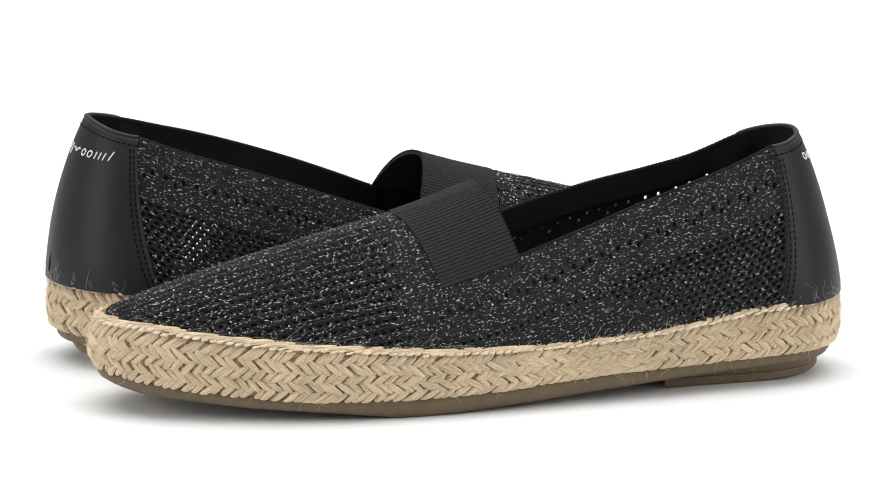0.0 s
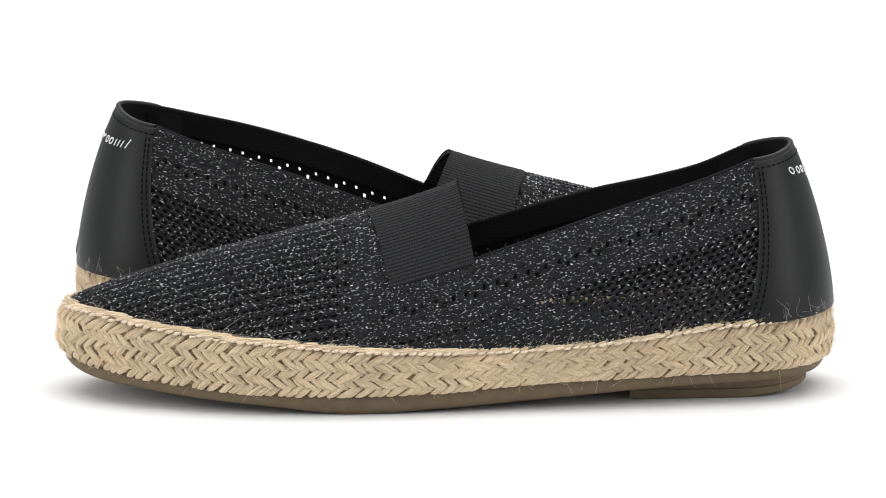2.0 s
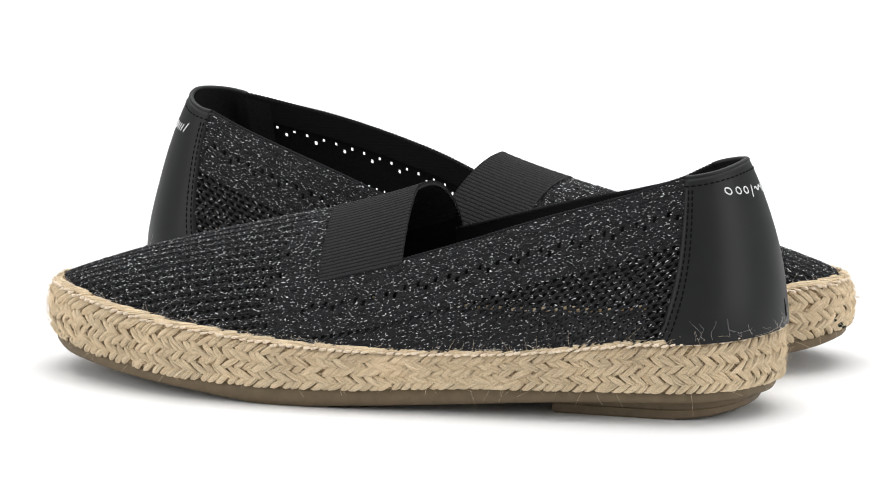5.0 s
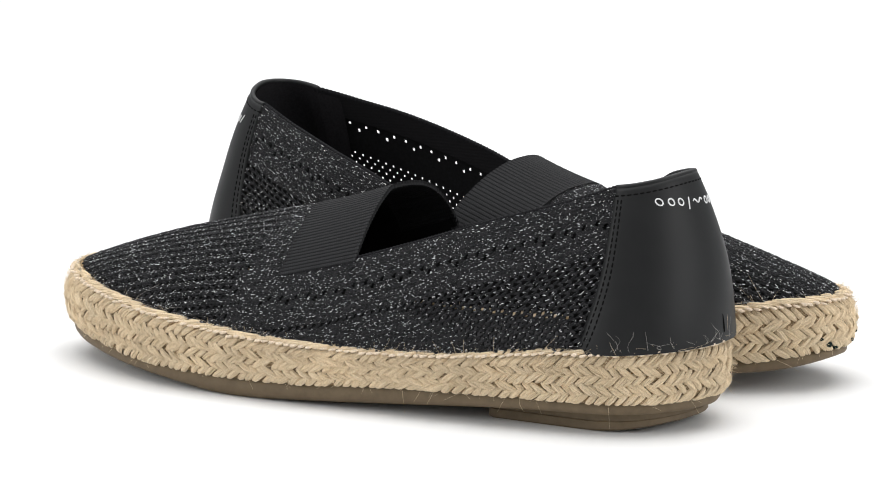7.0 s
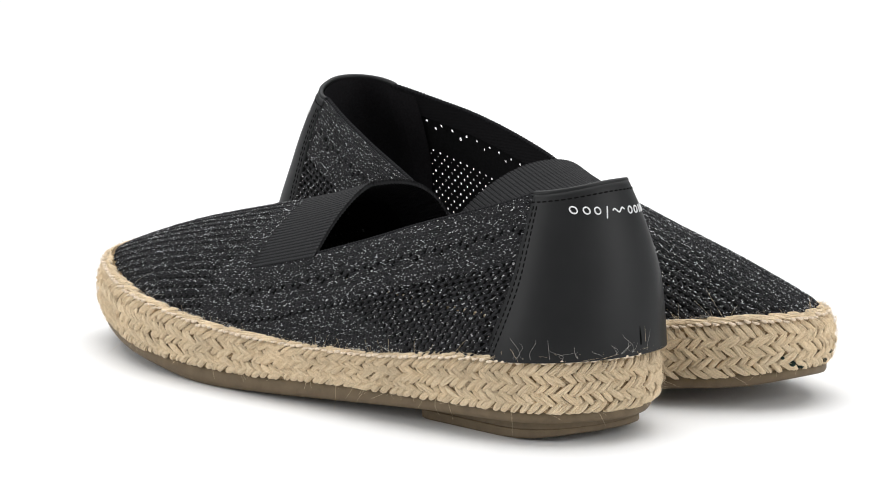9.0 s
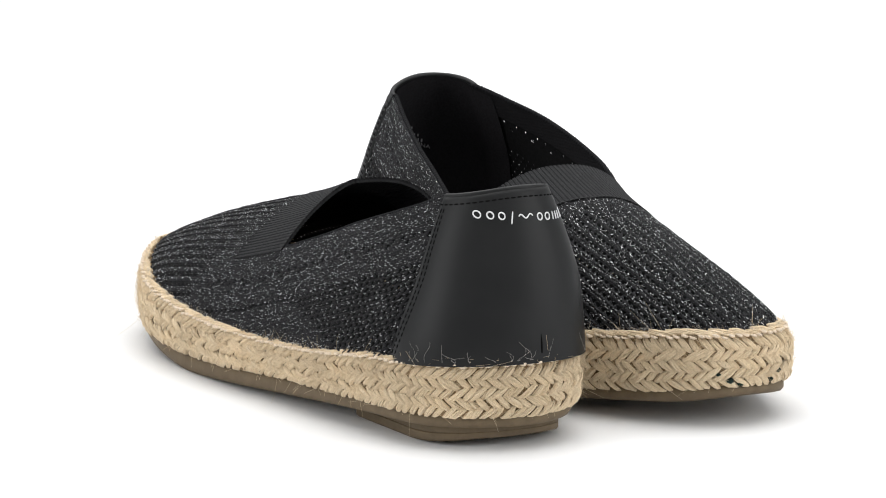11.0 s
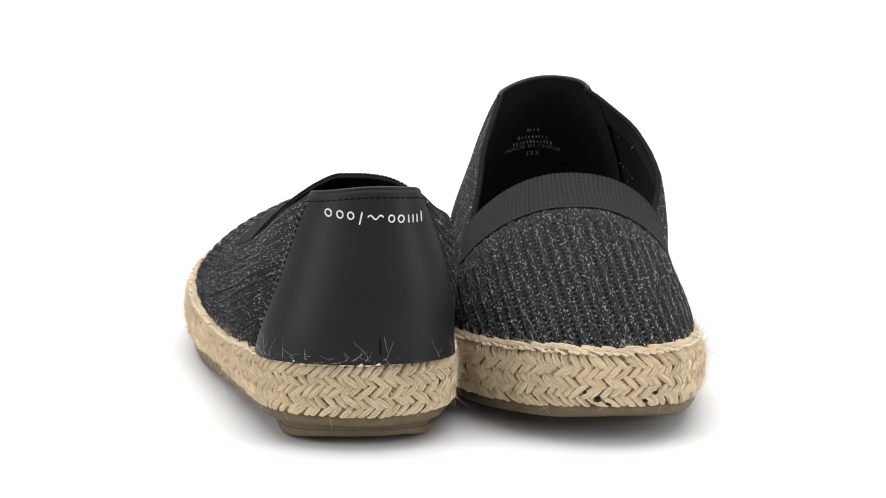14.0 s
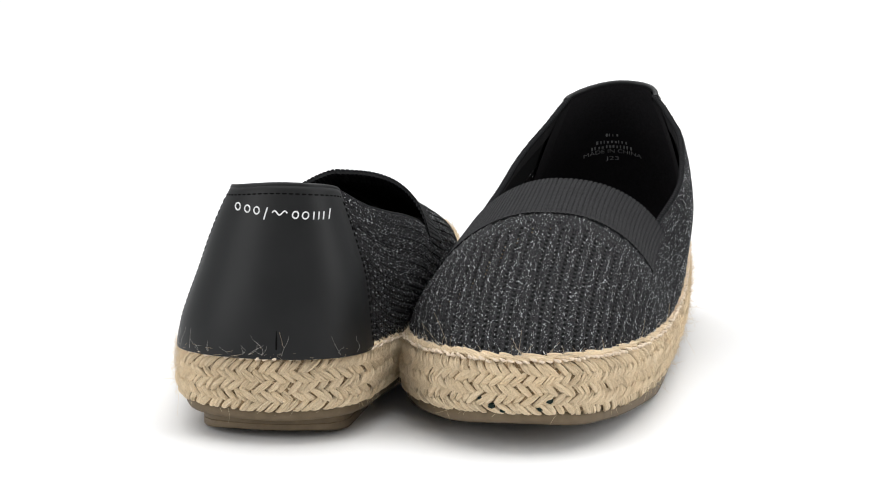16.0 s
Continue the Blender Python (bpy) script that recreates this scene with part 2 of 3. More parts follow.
# ---------------- sole ----------------
def layer(outer_d, low, top, n=260, lip=0.0008):
    """A solid slab between two heights, along the sole's plan drawn in by outer_d, with rounded rims."""
    rings = []
    for d, f in ((3 * lip, 0.0), (lip, 0.05), (0.0, 0.28), (0.0, 1.0)):
        p, _, _ = perimeter(n, lambda s: outer_d(s) + d)
        rings.append(np.column_stack([p, low(p[:, 0]) * (1 - f) + top(p[:, 0]) * f]))
    v = np.concatenate(rings)
    f = grid_faces(4, n, False, True)[:, ::-1]
    caps = []
    for base, flip in ((0, False), (3 * n, True)):
        for i in range(1, n // 2):
            q = [base + i, base + i + 1, base + (n - i - 1) % n, base + n - i]
            caps.append(q if flip else q[::-1])
    return v, np.concatenate([f, np.array(caps)])


def make_outsole(shoe, hand):
    ins = curve([0, 0.05, 0.15, 0.2668], [0.0040, 0.0036, 0.0038, 0.0042])
    v, f = layer(ins, tread, lambda s: rim_low(s) + 0.001)
    part("outsole", local(v), f, RUBBER, shoe, "thin smooth taupe rubber outsole", hand)
    # heel block: a rounded pad under the rear, square at its front
    n = 60
    t = np.linspace(-1, 1, n)
    a = t * np.pi / 2
    e = 0.72
    wo, wi, s0, s1 = -0.0275, 0.0215, 0.1943, 0.2565
    y = np.where(t < 0, -wo, wi) * np.sign(np.sin(a)) * np.abs(np.sin(a)) ** e
    x = s0 + 0.034 + (s1 - s0 - 0.034) * np.abs(np.cos(a)) ** e
    plan = np.concatenate([[[s0, wo - 0.001]], np.stack([x, y], -1), [[s0, wi + 0.001]]])
    m = len(plan)
    c = plan.mean(0)
    rings = []
    for z, k in ((0.0, 0.975), (0.0007, 1.0), (0.0031, 1.0), (0.0034, 0.985), (0.0037, 1.0), (0.0078, 1.0)):
        rings.append(np.column_stack([c + (plan - c) * k, z + (0.0078 - z) / 0.0078 * 0.0030 * np.clip((plan[:, 0] - 0.226) / 0.029, 0, 1) ** 2]))
    v = np.concatenate(rings + [np.array([[0.222, c[1], 0.0]])])
    f = grid_faces(6, m, False, True)[:, ::-1]
    tri = np.array([[len(v) - 1, (i + 1) % m, i] for i in range(m)])
    q = np.concatenate([np.concatenate([f[:, [0, 1, 2]], f[:, [0, 2, 3]]]), tri])
    part("heel_block", local(v), q, RUBBER, shoe, "low taupe rubber heel block", hand, False)


ROUNDING = curve([0, 0.05, 0.12, 0.2, 0.2668], [0.0030, 0.0024, 0.0020, 0.0012, 0.0011])


def rim_point(p, nrm, b, out):
    """A point of the jute rim: b from 0 (low edge) to 1 (top edge), out metres proud of it."""
    s = p[..., 0]
    z = rim_low(s) + (rim_top(s) - rim_low(s)) * b
    d = out - 0.0016 - ROUNDING(s) * np.abs(2 * b - 0.85) ** 2.6
    q = p + nrm * d[..., None]
    return np.concatenate([q, z[..., None]], -1)


def make_rim(shoe, hand, rng):
    n = 300
    p, nrm, length = perimeter(n)
    bs = np.linspace(0, 1, 9)
    # core behind the plait; its dark colour paints the shade between the strands
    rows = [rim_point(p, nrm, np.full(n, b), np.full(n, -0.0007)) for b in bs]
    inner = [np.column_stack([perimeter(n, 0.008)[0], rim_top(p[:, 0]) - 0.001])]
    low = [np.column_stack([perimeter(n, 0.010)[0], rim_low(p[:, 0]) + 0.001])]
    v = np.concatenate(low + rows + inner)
    part("rim_core", local(v), grid_faces(11, n, False, True)[:, ::-1], SHADED_JUTE_CORE, shoe, "", hand)
    # plait: slanted strands in rows that lean to and fro
    fine, fn, _ = perimeter(4000)

    def at(l):
        k = (l / length * 4000)
        i = np.floor(k).astype(int) % 4000
        w = (k - np.floor(k))[..., None]
        j = (i + 1) % 4000
        return fine[i] * (1 - w) + fine[j] * w, fn[i] * (1 - w) + fn[j] * w

    paths, radii, ups = [], [], []
    m = 7
    q = np.linspace(0, 1, m)
    swell = np.array([0.6, 0.9, 1.05, 1.1, 1.05, 0.9, 0.6])

    def strands(count, b0, b1, lean_to, phase, stretch, wide, deep, proud, threads):
        """One row of the plait: plump strands of twisted fibres, their ends tucked under the next row."""
        step = length / count
        k = np.arange(count)
        l0 = (k + phase + rng.uniform(-0.2, 0.2, count)) * step
        reach = stretch * step * lean_to * rng.uniform(0.75, 1.25, (count, 1))
        lift = rng.uniform(-0.0006, 0.0005, (count, 1))
        rise = rng.uniform(-0.025, 0.025, (count, 1))
        p0, _ = at((l0 % length)[:, None])
        tall = rim_top(p0[..., 0]) - rim_low(p0[..., 0])
        dz = (b1 - b0) * tall
        norm = np.hypot(reach, dz)
        taper = 0.5 + 0.5 * np.sin(np.pi * q)[None] ** 0.6
        twist = rng.uniform(0.6, 1.3, (count, 1))
        for thread in range(-1, threads):
            if thread < 0:
                side, depth, r = 0 * l0[:, None] + 0 * q[None], -0.35 * deep + 0 * q[None], 0.72 * wide
            else:
                ang = (thread / (threads - 1) - 0.5) * 3.3 + twist * (q[None] - 0.5) + rng.uniform(-0.15, 0.15, (count, 1))
                side, depth, r = wide * np.sin(ang) * taper, deep * np.cos(ang) * taper + rng.uniform(-0.00016, 0.00016, (count, 1)), 0.00026
            l = l0[:, None] + reach * (q[None] - 0.5) - side * dz / norm
            b = b0 + (b1 - b0) * q[None] + rise + side * reach / norm / tall
            out = proud - 0.0014 + 0.0013 * np.sin(np.pi * np.clip(q * 0.92 + 0.04, 0, 1))[None] ** 0.7 + lift + depth
            pp, nn = at(l % length)
            paths.append(rim_point(pp, nn, np.clip(b, -0.02, 1.03), out))
            radii.append(np.broadcast_to(r * swell, (count, m)) * rng.uniform(0.75, 1.2, (count, 1)))
            ups.append(np.concatenate([nn[:, m // 2], np.zeros((count, 1))], 1))

    for row in range(5):
        strands(178, -0.05 + 0.174 * row, 0.21 + 0.174 * row, 1 if row % 2 == 0 else -1, 0.5 * (row % 2), 1.8, 0.00080, 0.00072, 0.0, 7)
    # rolled top edge
    strands(170, 0.955, 0.985, 1, 0.3, 2.1, 0.0006, 0.0005, 0.0009, 5)
    v, f = tubes(np.concatenate(paths), np.concatenate(radii), 4, 0.9, np.concatenate(ups))
    part("jute_plait", local(v), f, JUTE, shoe, "herringbone plait of natural jute yarn", hand)["kind"] = "stuff"
    # pale thread that stitches the plait just under its top edge
    count2 = 212
    st2 = length / count2
    x = np.linspace(0, 1, 6)
    l = (np.arange(count2)[:, None] + 0.06 + 0.88 * x[None] + rng.uniform(-0.1, 0.1, (count2, 1))) * st2
    pp, nn = at(l % length)
    b = 0.925 + 0.016 * np.linspace(-1, 1, 6)[None] + rng.normal(0, 0.012, (count2, 1))
    out = 0.0006 + 0.0009 * np.sin(np.pi * x)[None] ** 0.6 + rng.normal(0, 0.00015, (count2, 1))
    w = rim_point(pp, nn, b, out)
    v, f = tubes(w, 0.00050 * np.array([0.5, 0.9, 1.1, 1.1, 0.9, 0.5])[None] * rng.uniform(0.75, 1.15, (count2, 1)), 6, 1.0)
    part("edge_stitch", local(v), f, CORD, shoe, "pale thread stitched along the rim", hand)["kind"] = "stuff"
    # loose fibres
    nh = 7500
    l = rng.uniform(0, length, nh)
    b = np.clip(rng.beta(1.6, 1.0, nh), 0, 1.0)
    pp, nn = at(l)
    start = rim_point(pp, nn, b, np.full(nh, 0.0010))
    tan = np.stack([-nn[:, 1], nn[:, 0]], -1)
    q = np.linspace(0, 1, 5)
    ln = rng.gamma(1.6, 0.0012, nh) + 0.001
    dirs = np.concatenate([nn * np.abs(rng.normal(0.02, 0.14, (nh, 1))) + tan * rng.normal(0, 0.9, (nh, 1)), rng.normal(0.03, 0.3, (nh, 1))], 1)
    dirs /= np.linalg.norm(dirs, axis=1, keepdims=True)
    bend = rng.normal(0, 0.25, (nh, 3))
    path = start[:, None] + ln[:, None, None] * (q[None, :, None] * dirs[:, None] + q[None, :, None] ** 2 * bend[:, None])
    v, f = tubes(path, 0.000042 * np.linspace(1, 0.55, 5), 3)
    part("jute_fuzz", local(v), f, JUTE, shoe, "fine stray jute fibres", hand)["kind"] = "stuff"
    # pale curls that creep from the top edge over the knit
    nc = 420
    l = rng.uniform(0, length, nc)
    pp, nn = at(l)
    start = rim_point(pp, nn, rng.uniform(0.95, 1.02, nc), np.full(nc, 0.0004))
    tan = np.stack([-nn[:, 1], nn[:, 0]], -1)
    q = np.linspace(0, 1, 8)
    ln = np.minimum(rng.gamma(2.0, 0.0013, nc) + 0.0008, 0.0075)
    along = (rng.normal(0, 1.0, (nc, 1)) * q[None] + rng.normal(0, 0.4, (nc, 1)) * np.sin(q[None] * rng.uniform(2, 7, (nc, 1)))) * ln[:, None]
    up = np.abs(rng.normal(0.2, 0.22, (nc, 1))) * np.sin(q[None] * rng.uniform(1.2, 2.8, (nc, 1))) * ln[:, None]
    away = rng.uniform(-0.1, 0.25, (nc, 1)) * q[None] * ln[:, None]
    path = start[:, None] + np.concatenate([along[..., None] * tan[:, None] + away[..., None] * nn[:, None], up[..., None]], -1)
    v, f = tubes(path, 0.000045 * np.linspace(1, 0.5, 8), 3)
    part("rim_curl", local(v), f, FIBRE, shoe, "pale curled fibres along the rim", hand)["kind"] = "stuff"


# ---------------- upper ----------------
def strap_low(s):
    """Height of the strap's lower seam."""
    return 0.0408 + (s - 0.114) * 0.255


def strap_front(z):
    return FORM["strap"][0] + 0.0070 * np.clip((0.061 - z) / 0.02, 0, 1)


WALE, COURSE = 0.0020, 0.00148


def lattice(outer):
    """Fabric cells of one side: points by course and wale, running down from the ridge or the topline."""
    ss = np.arange(0.0066, S_HEEL + 0.0035, COURSE)
    ds = np.arange(0, 62) * WALE
    pts = np.zeros((len(ss), len(ds), 3))
    nrm = np.zeros_like(pts)
    arcs = np.zeros(len(ss))
    d0 = None
    for i, s in enumerate(ss):
        top = np.pi / 2 if s < S_OPEN else float(th_at(s, topline(s, outer), outer))
        th = np.linspace(top, 0, 160)
        p = section(np.full(160, s), outer, th)
        acc = np.concatenate([[0], np.cumsum(np.linalg.norm(np.diff(p, axis=0), axis=1))])
        if s >= S_OPEN:
            if d0 is None:
                full = section(np.full(160, s), outer, np.linspace(np.pi / 2, top, 160))
                d0 = np.round(np.linalg.norm(np.diff(full, axis=0), axis=1).sum() / WALE) * WALE
            acc = acc + d0
        arcs[i] = acc[-1]
        for k in range(3):
            pts[i, :, k] = np.interp(ds, acc, p[:, k])
    du = np.gradient(pts, axis=0)
    dv = np.gradient(pts, axis=1)
    dv[np.linalg.norm(dv, axis=2) < 1e-9] = (0, 0, -1)
    nrm = np.cross(du, dv)
    nrm /= np.linalg.norm(nrm, axis=2, keepdims=True) + 1e-12
    if outer:
        flip = np.sign(np.sum(nrm * np.array([0, -1, 0.6]), -1, keepdims=True))
    else:
        flip = np.sign(np.sum(nrm * np.array([0, 1, 0.6]), -1, keepdims=True))
    nrm *= np.where(flip == 0, 1, flip)
    return ss, ds, pts, nrm, arcs, d0


def make_knit(shoe, hand, rng):
    bv, bf, off = [], [], 0
    legs, ups, rad = [], [], []
    flecks = []
    for outer in (True, False):
        ss, ds, pts, nrm, arcs, d0 = lattice(outer)
        ns, nd = len(ss), len(ds)
        i, k = np.meshgrid(np.arange(ns - 1), np.arange(nd - 1), indexing="ij")
        s, d = ss[i], ds[k]
        mid = (pts[i, k] + pts[i + 1, k + 1]) / 2
        z = mid[..., 2]
        opening = s >= S_OPEN
        inside = (d + WALE * 0.8 < arcs[i]) & (~opening | (d >= d0 - 1e-9)) & (d < np.maximum(arcs[i], arcs[np.minimum(i + 1, ns - 1)]))
        under = (s > strap_front(z)) & (z > strap_low(s)) & (s < 0.1425)
        # plain and open knit
        k0 = round(d0 / WALE)
        plain_top = (s > 0.118) & (k < k0 + 10)
        eyelet = (s > 0.108) & ((k == k0 + 6) & (i % 7 == 0) | (k == k0 + 5) & ((i % 7 == 2) | (i % 7 == 5)))
        seam = (s > 0.096) & (s < 0.108)
        eyelet2 = (np.abs(s - 0.0985) < COURSE * 0.5) & (k % 5 == 2) & (k * WALE < d0 + 9 * WALE)
        low_plain = (s > 0.112) & (s < 0.2) & (arcs[i] - d < 0.0125 * np.sin(np.pi * np.clip((s - 0.112) / 0.088, 0, 1)) + 0.004) & (d > d0 + 11 * WALE)
        open_knit = ~plain_top & ~low_plain & ~seam & ~((k < k0 + 11) & (s > 0.105))
        pit = open_knit & np.where(s < 0.1, (k % 2 == 1) & ((i + k // 2) % 2 == 0), (i + k) % 2 == 0)
        hole = eyelet | eyelet2 | pit
        keep = inside & ~under & ~hole
        quads = np.stack([i * nd + k, (i + 1) * nd + k, (i + 1) * nd + k + 1, i * nd + k + 1], -1)
        base = pts - nrm * 0.0007
        sel = inside & ~hole & ~(under & (s > 0.118) & (z > strap_low(s) + 0.005))
        # pits narrow: the cell's backing is drawn in to a collar round the gap
        q = quads[sel]
        flat = base.reshape(-1, 3)
        bv.append(flat)
        bf.append((q if not outer else q[:, ::-1]) + off)
        off += ns * nd
        gap = inside & hole & ~under
        corner = flat[quads[gap]]
        c0 = corner.mean(1, keepdims=True)
        size = np.where((eyelet | eyelet2)[gap], np.where(k[gap] == k0 + 5, 0.72, 0.92) * (1.0 if outer else 0.7), 0.64 if outer else 0.33)[:, None, None]
        ring = c0 + (corner - c0) * size
        ng = len(corner)
        bv.append(np.concatenate([corner, ring], 1).reshape(-1, 3))
        for a in range(4):
            e = np.arange(ng)[:, None] * 8 + np.array([a, (a + 1) % 4, 4 + (a + 1) % 4, 4 + a])[None] + off
            bf.append(e if not outer else e[:, ::-1])
        off += ng * 8
        ii, kk = i[keep], k[keep]
        c = mid[keep]
        es = pts[ii + 1, kk] - pts[ii, kk]
        ed = pts[ii, kk + 1] - pts[ii, kk]
        lend = np.linalg.norm(ed, axis=1, keepdims=True)
        ed = np.where(lend < WALE * 0.3, np.array([0, 0, -WALE * 0.5]), ed)
        en = nrm[ii, kk]
        rib = np.where(kk % 2 == 0, 0.00030, -0.00004)[:, None] * np.where(open_knit[keep], 1.0, 0.75)[:, None]
        jit = rng.normal(0, 0.00005, (len(c), 3))
        coarse = open_knit[keep]
        q = np.array([-0.62, -0.2, 0.25, 0.7])
        arch = np.array([-0.00025, 0.00012, 0.00022, -0.0001])
        # open knit: one thick stitch a cell; plain knit: two fine ones side by side
        for pick, shift, wide, r in ((coarse, 0.0, 1.0, 0.00036), (~coarse, -0.25, 0.5, 0.00027), (~coarse, 0.25, 0.5, 0.00027)):
            for sgn in (-1, 1):
                dd = shift + sgn * wide * np.array([0.42, 0.36, 0.22, 0.05])
                legs.append((c + jit)[pick][:, None] + es[pick][:, None] * q[None, :, None] + ed[pick][:, None] * dd[None, :, None] + en[pick][:, None] * (arch[None, :, None] + rib[pick][:, None]))
                ups.append(en[pick])
                rad.append(r * np.array([0.75, 1.05, 1.05, 0.7])[None] * rng.uniform(0.85, 1.15, (int(pick.sum()), 1)))
        # yarn that frames the gaps of the open knit
        frame_gap = inside & pit & ~under
        gi, gk = i[frame_gap], k[frame_gap]
        gs, gd = pts[gi + 1, gk] - pts[gi, gk], pts[gi, gk + 1] - pts[gi, gk]
        for sgn in (-1, 1):
            dd = sgn * np.array([0.40, 0.47, 0.47, 0.40])
            legs.append(mid[frame_gap][:, None] + gs[:, None] * np.array([-0.6, -0.2, 0.2, 0.6])[None, :, None] + gd[:, None] * dd[None, :, None] + nrm[gi, gk][:, None] * np.array([-0.0002, 0.0, 0.0, -0.0002])[None, :, None])
            ups.append(nrm[gi, gk])
            rad.append(0.00026 * np.array([0.8, 1, 1, 0.8])[None] * rng.uniform(0.85, 1.15, (len(gi), 1)))
        # lurex flecks lie on the stitches, in rows along the wales
        for rep in range(3):
            take = rng.random(len(c)) < np.where(coarse, np.where(kk % 2 == 0, 0.95, 0.6), 0.78)
            n = take.sum()
            lane = np.where(coarse[take][:, None], rng.uniform(-0.45, 0.45, (n, 1)), rng.choice([-0.38, -0.12, 0.12, 0.38], (n, 1)) + rng.normal(0, 0.03, (n, 1)))
            o = c[take] + es[take] * rng.uniform(-0.5, 0.5, (n, 1)) + ed[take] * lane + en[take] * (0.00040 + rib[take] + rng.uniform(-0.00014, 0.00005, (n, 1)))
            direction = es[take] / COURSE + ed[take] / WALE * rng.normal(0, np.where(coarse[take][:, None], 0.45, 0.22)) + en[take] * rng.normal(0, 0.25, (n, 1))
            ln = np.minimum(rng.gamma(2.2, 0.00007, (n, 1)) + 0.00010, 0.00050)
            flecks.append((o, direction * ln, en[take] + rng.normal(0, 0.8, (n, 3)), rng.uniform(0.00005, 0.00011, (n, 1))))
    part("knit_backing", local(np.concatenate(bv)), np.concatenate(bf), BACKING, shoe, "", hand)
    v, f = tubes(np.concatenate(legs), np.concatenate(rad), 4, 1.0, np.concatenate(ups))
    part("knit_fabric", local(v), f, YARN, shoe, "black open-knit fabric with silver flecks", hand)["kind"] = "stuff"
    vs = []
    for o, dr, up, w in flecks:
        side = np.cross(dr, up)
        side = side / (np.linalg.norm(side, axis=1, keepdims=True) + 1e-12) * w
        vs.append(np.stack([o - dr - side, o - dr + side, o + dr + side, o + dr - side], 1))
    v = np.concatenate(vs).reshape(-1, 3)
    part("lurex", local(v), np.arange(len(v)).reshape(-1, 4), LUREX, shoe, "silver metallic thread flecks", hand, False)["kind"] = "stuff"


def make_strap(shoe, hand):
    ribs = 54
    per = 10
    na, nt = 34, ribs * per + 1
    mids = np.linspace(0, 1, na)
    v = np.zeros((nt, na, 3))
    ths = []
    # even steps over the arch, from the outer seam over the ridge to the inner seam
    for outer in (True, False):
        z0 = 0.044
        ths.append(float(th_at(0.122, z0, outer)))
    tt = np.concatenate([np.linspace(ths[0], np.pi / 2, 200), np.linspace(np.pi / 2, ths[1], 200)[1:]])
    pp = np.concatenate([section(np.full(200, 0.122), True, tt[:200]), section(np.full(199, 0.122), False, tt[200:])])
    acc = np.concatenate([[0], np.cumsum(np.linalg.norm(np.diff(pp, axis=0), axis=1))])
    even = np.interp(np.linspace(0, acc[-1], nt), acc, np.arange(len(tt)))
    turn = np.arange(nt) % per
    rib = 1 - np.exp(-((np.minimum(turn, per - turn) / per / 0.11) ** 2))
    for j, e in enumerate(even):
        outer = e < 199.5
        th = np.interp(e, np.arange(len(tt)), tt)
        f = (th - ths[0 if outer else 1]) / (np.pi / 2 - ths[0 if outer else 1])
        s_a, s_b = FORM["strap"]
        s_a, s_b = s_a + 0.0075 * (1 - f), s_b + (0.1425 - s_b) * (1 - f) ** 1.5
        s = s_a + mids * (s_b - s_a)
        # the seam slants with the quarter's edge
        lo = th_at(s, strap_low(s) - 0.001, outer)
        thv = lo + (np.pi / 2 - lo) * f
        p = section(s, outer, thv)
        q = section(s, outer, np.clip(thv + 0.01, 0, np.pi / 2))
        r = section(s, outer, np.clip(thv - 0.01, 0, np.pi / 2))
        t = q - r
        n = np.stack([-0.25 * np.ones(na), t[:, 2] * (-1 if outer else 1), np.abs(t[:, 1])], -1)
        n[:, 1:] /= np.linalg.norm(n[:, 1:], axis=1, keepdims=True) + 1e-9
        n /= np.linalg.norm(n, axis=1, keepdims=True)
        v[j] = p + n * (0.0006 + 0.0004 * rib[j] + 0.00004 * np.sin(mids * 60)[:, None])
    inner = v.copy()
    inner[..., 2] -= 0.0016
    allv = np.concatenate([v.reshape(-1, 3), inner.reshape(-1, 3)])
    f = grid_faces(nt, na)
    k = nt * na
    edge = []
    for a in (0, na - 1):
        j = np.arange(nt - 1)
        e = np.stack([j * na + a, (j + 1) * na + a, k + (j + 1) * na + a, k + j * na + a], -1)
        edge.append(e if a else e[:, ::-1])
    part("instep_strap", local(allv), np.concatenate([f[:, ::-1], f + k] + edge), ELASTIC, shoe, "black ribbed elastic strap over the instep", hand)


def make_collar(shoe, hand):
    """Rolled edge along the opening, from the strap round the heel."""
    for outer in (True, False):
        s = np.linspace(S_OPEN - 0.001, S_HEEL + 0.001, 400)
        th = th_at(s, topline(np.clip(s, 0.14, S_HEEL), outer), outer)
        p = np.array([section(a, outer, b) for a, b in zip(s, th)])
        p[:, 1] += 0.0007 if outer else -0.0007
        v, f = tubes(p[None], 0.0009 + 0.00012 * np.sin(np.arange(400) * 2 * np.pi / 5.3), 8)
        part("collar_binding", local(v), f, BINDING, shoe, "", hand)
        sl = np.linspace(0.2285, S_HEEL + 0.004, 30)
        rows = []
        for k in range(24):
            zt = topline(np.clip(sl, 0.14, S_HEEL), outer) - 0.0012
            z = zt + (rim_top(sl) - zt) * k / 23
            q = np.array([section(a, outer, th_at(a, c, outer)) for a, c in zip(sl, z)])
            q[:, 1] += 0.0020 if outer else -0.0020
            rows.append(q)
        part("side_lining", local(np.concatenate(rows)), grid_faces(24, 30), LINING, shoe, "", hand)
        # knitted band on the inside of the opening
        rows = []
        for k in range(5):
            z = topline(np.clip(s, 0.14, S_HEEL), outer) - 0.0022 * k
            q = np.array([section(a, outer, th_at(a, b, outer)) for a, b in zip(s, z)])
            q[:, 1] += 0.0016 if outer else -0.0016
            rows.append(q)
        v = np.concatenate(rows)
        part("collar_band", local(v), grid_faces(5, 400), BAND, shoe, "", hand)


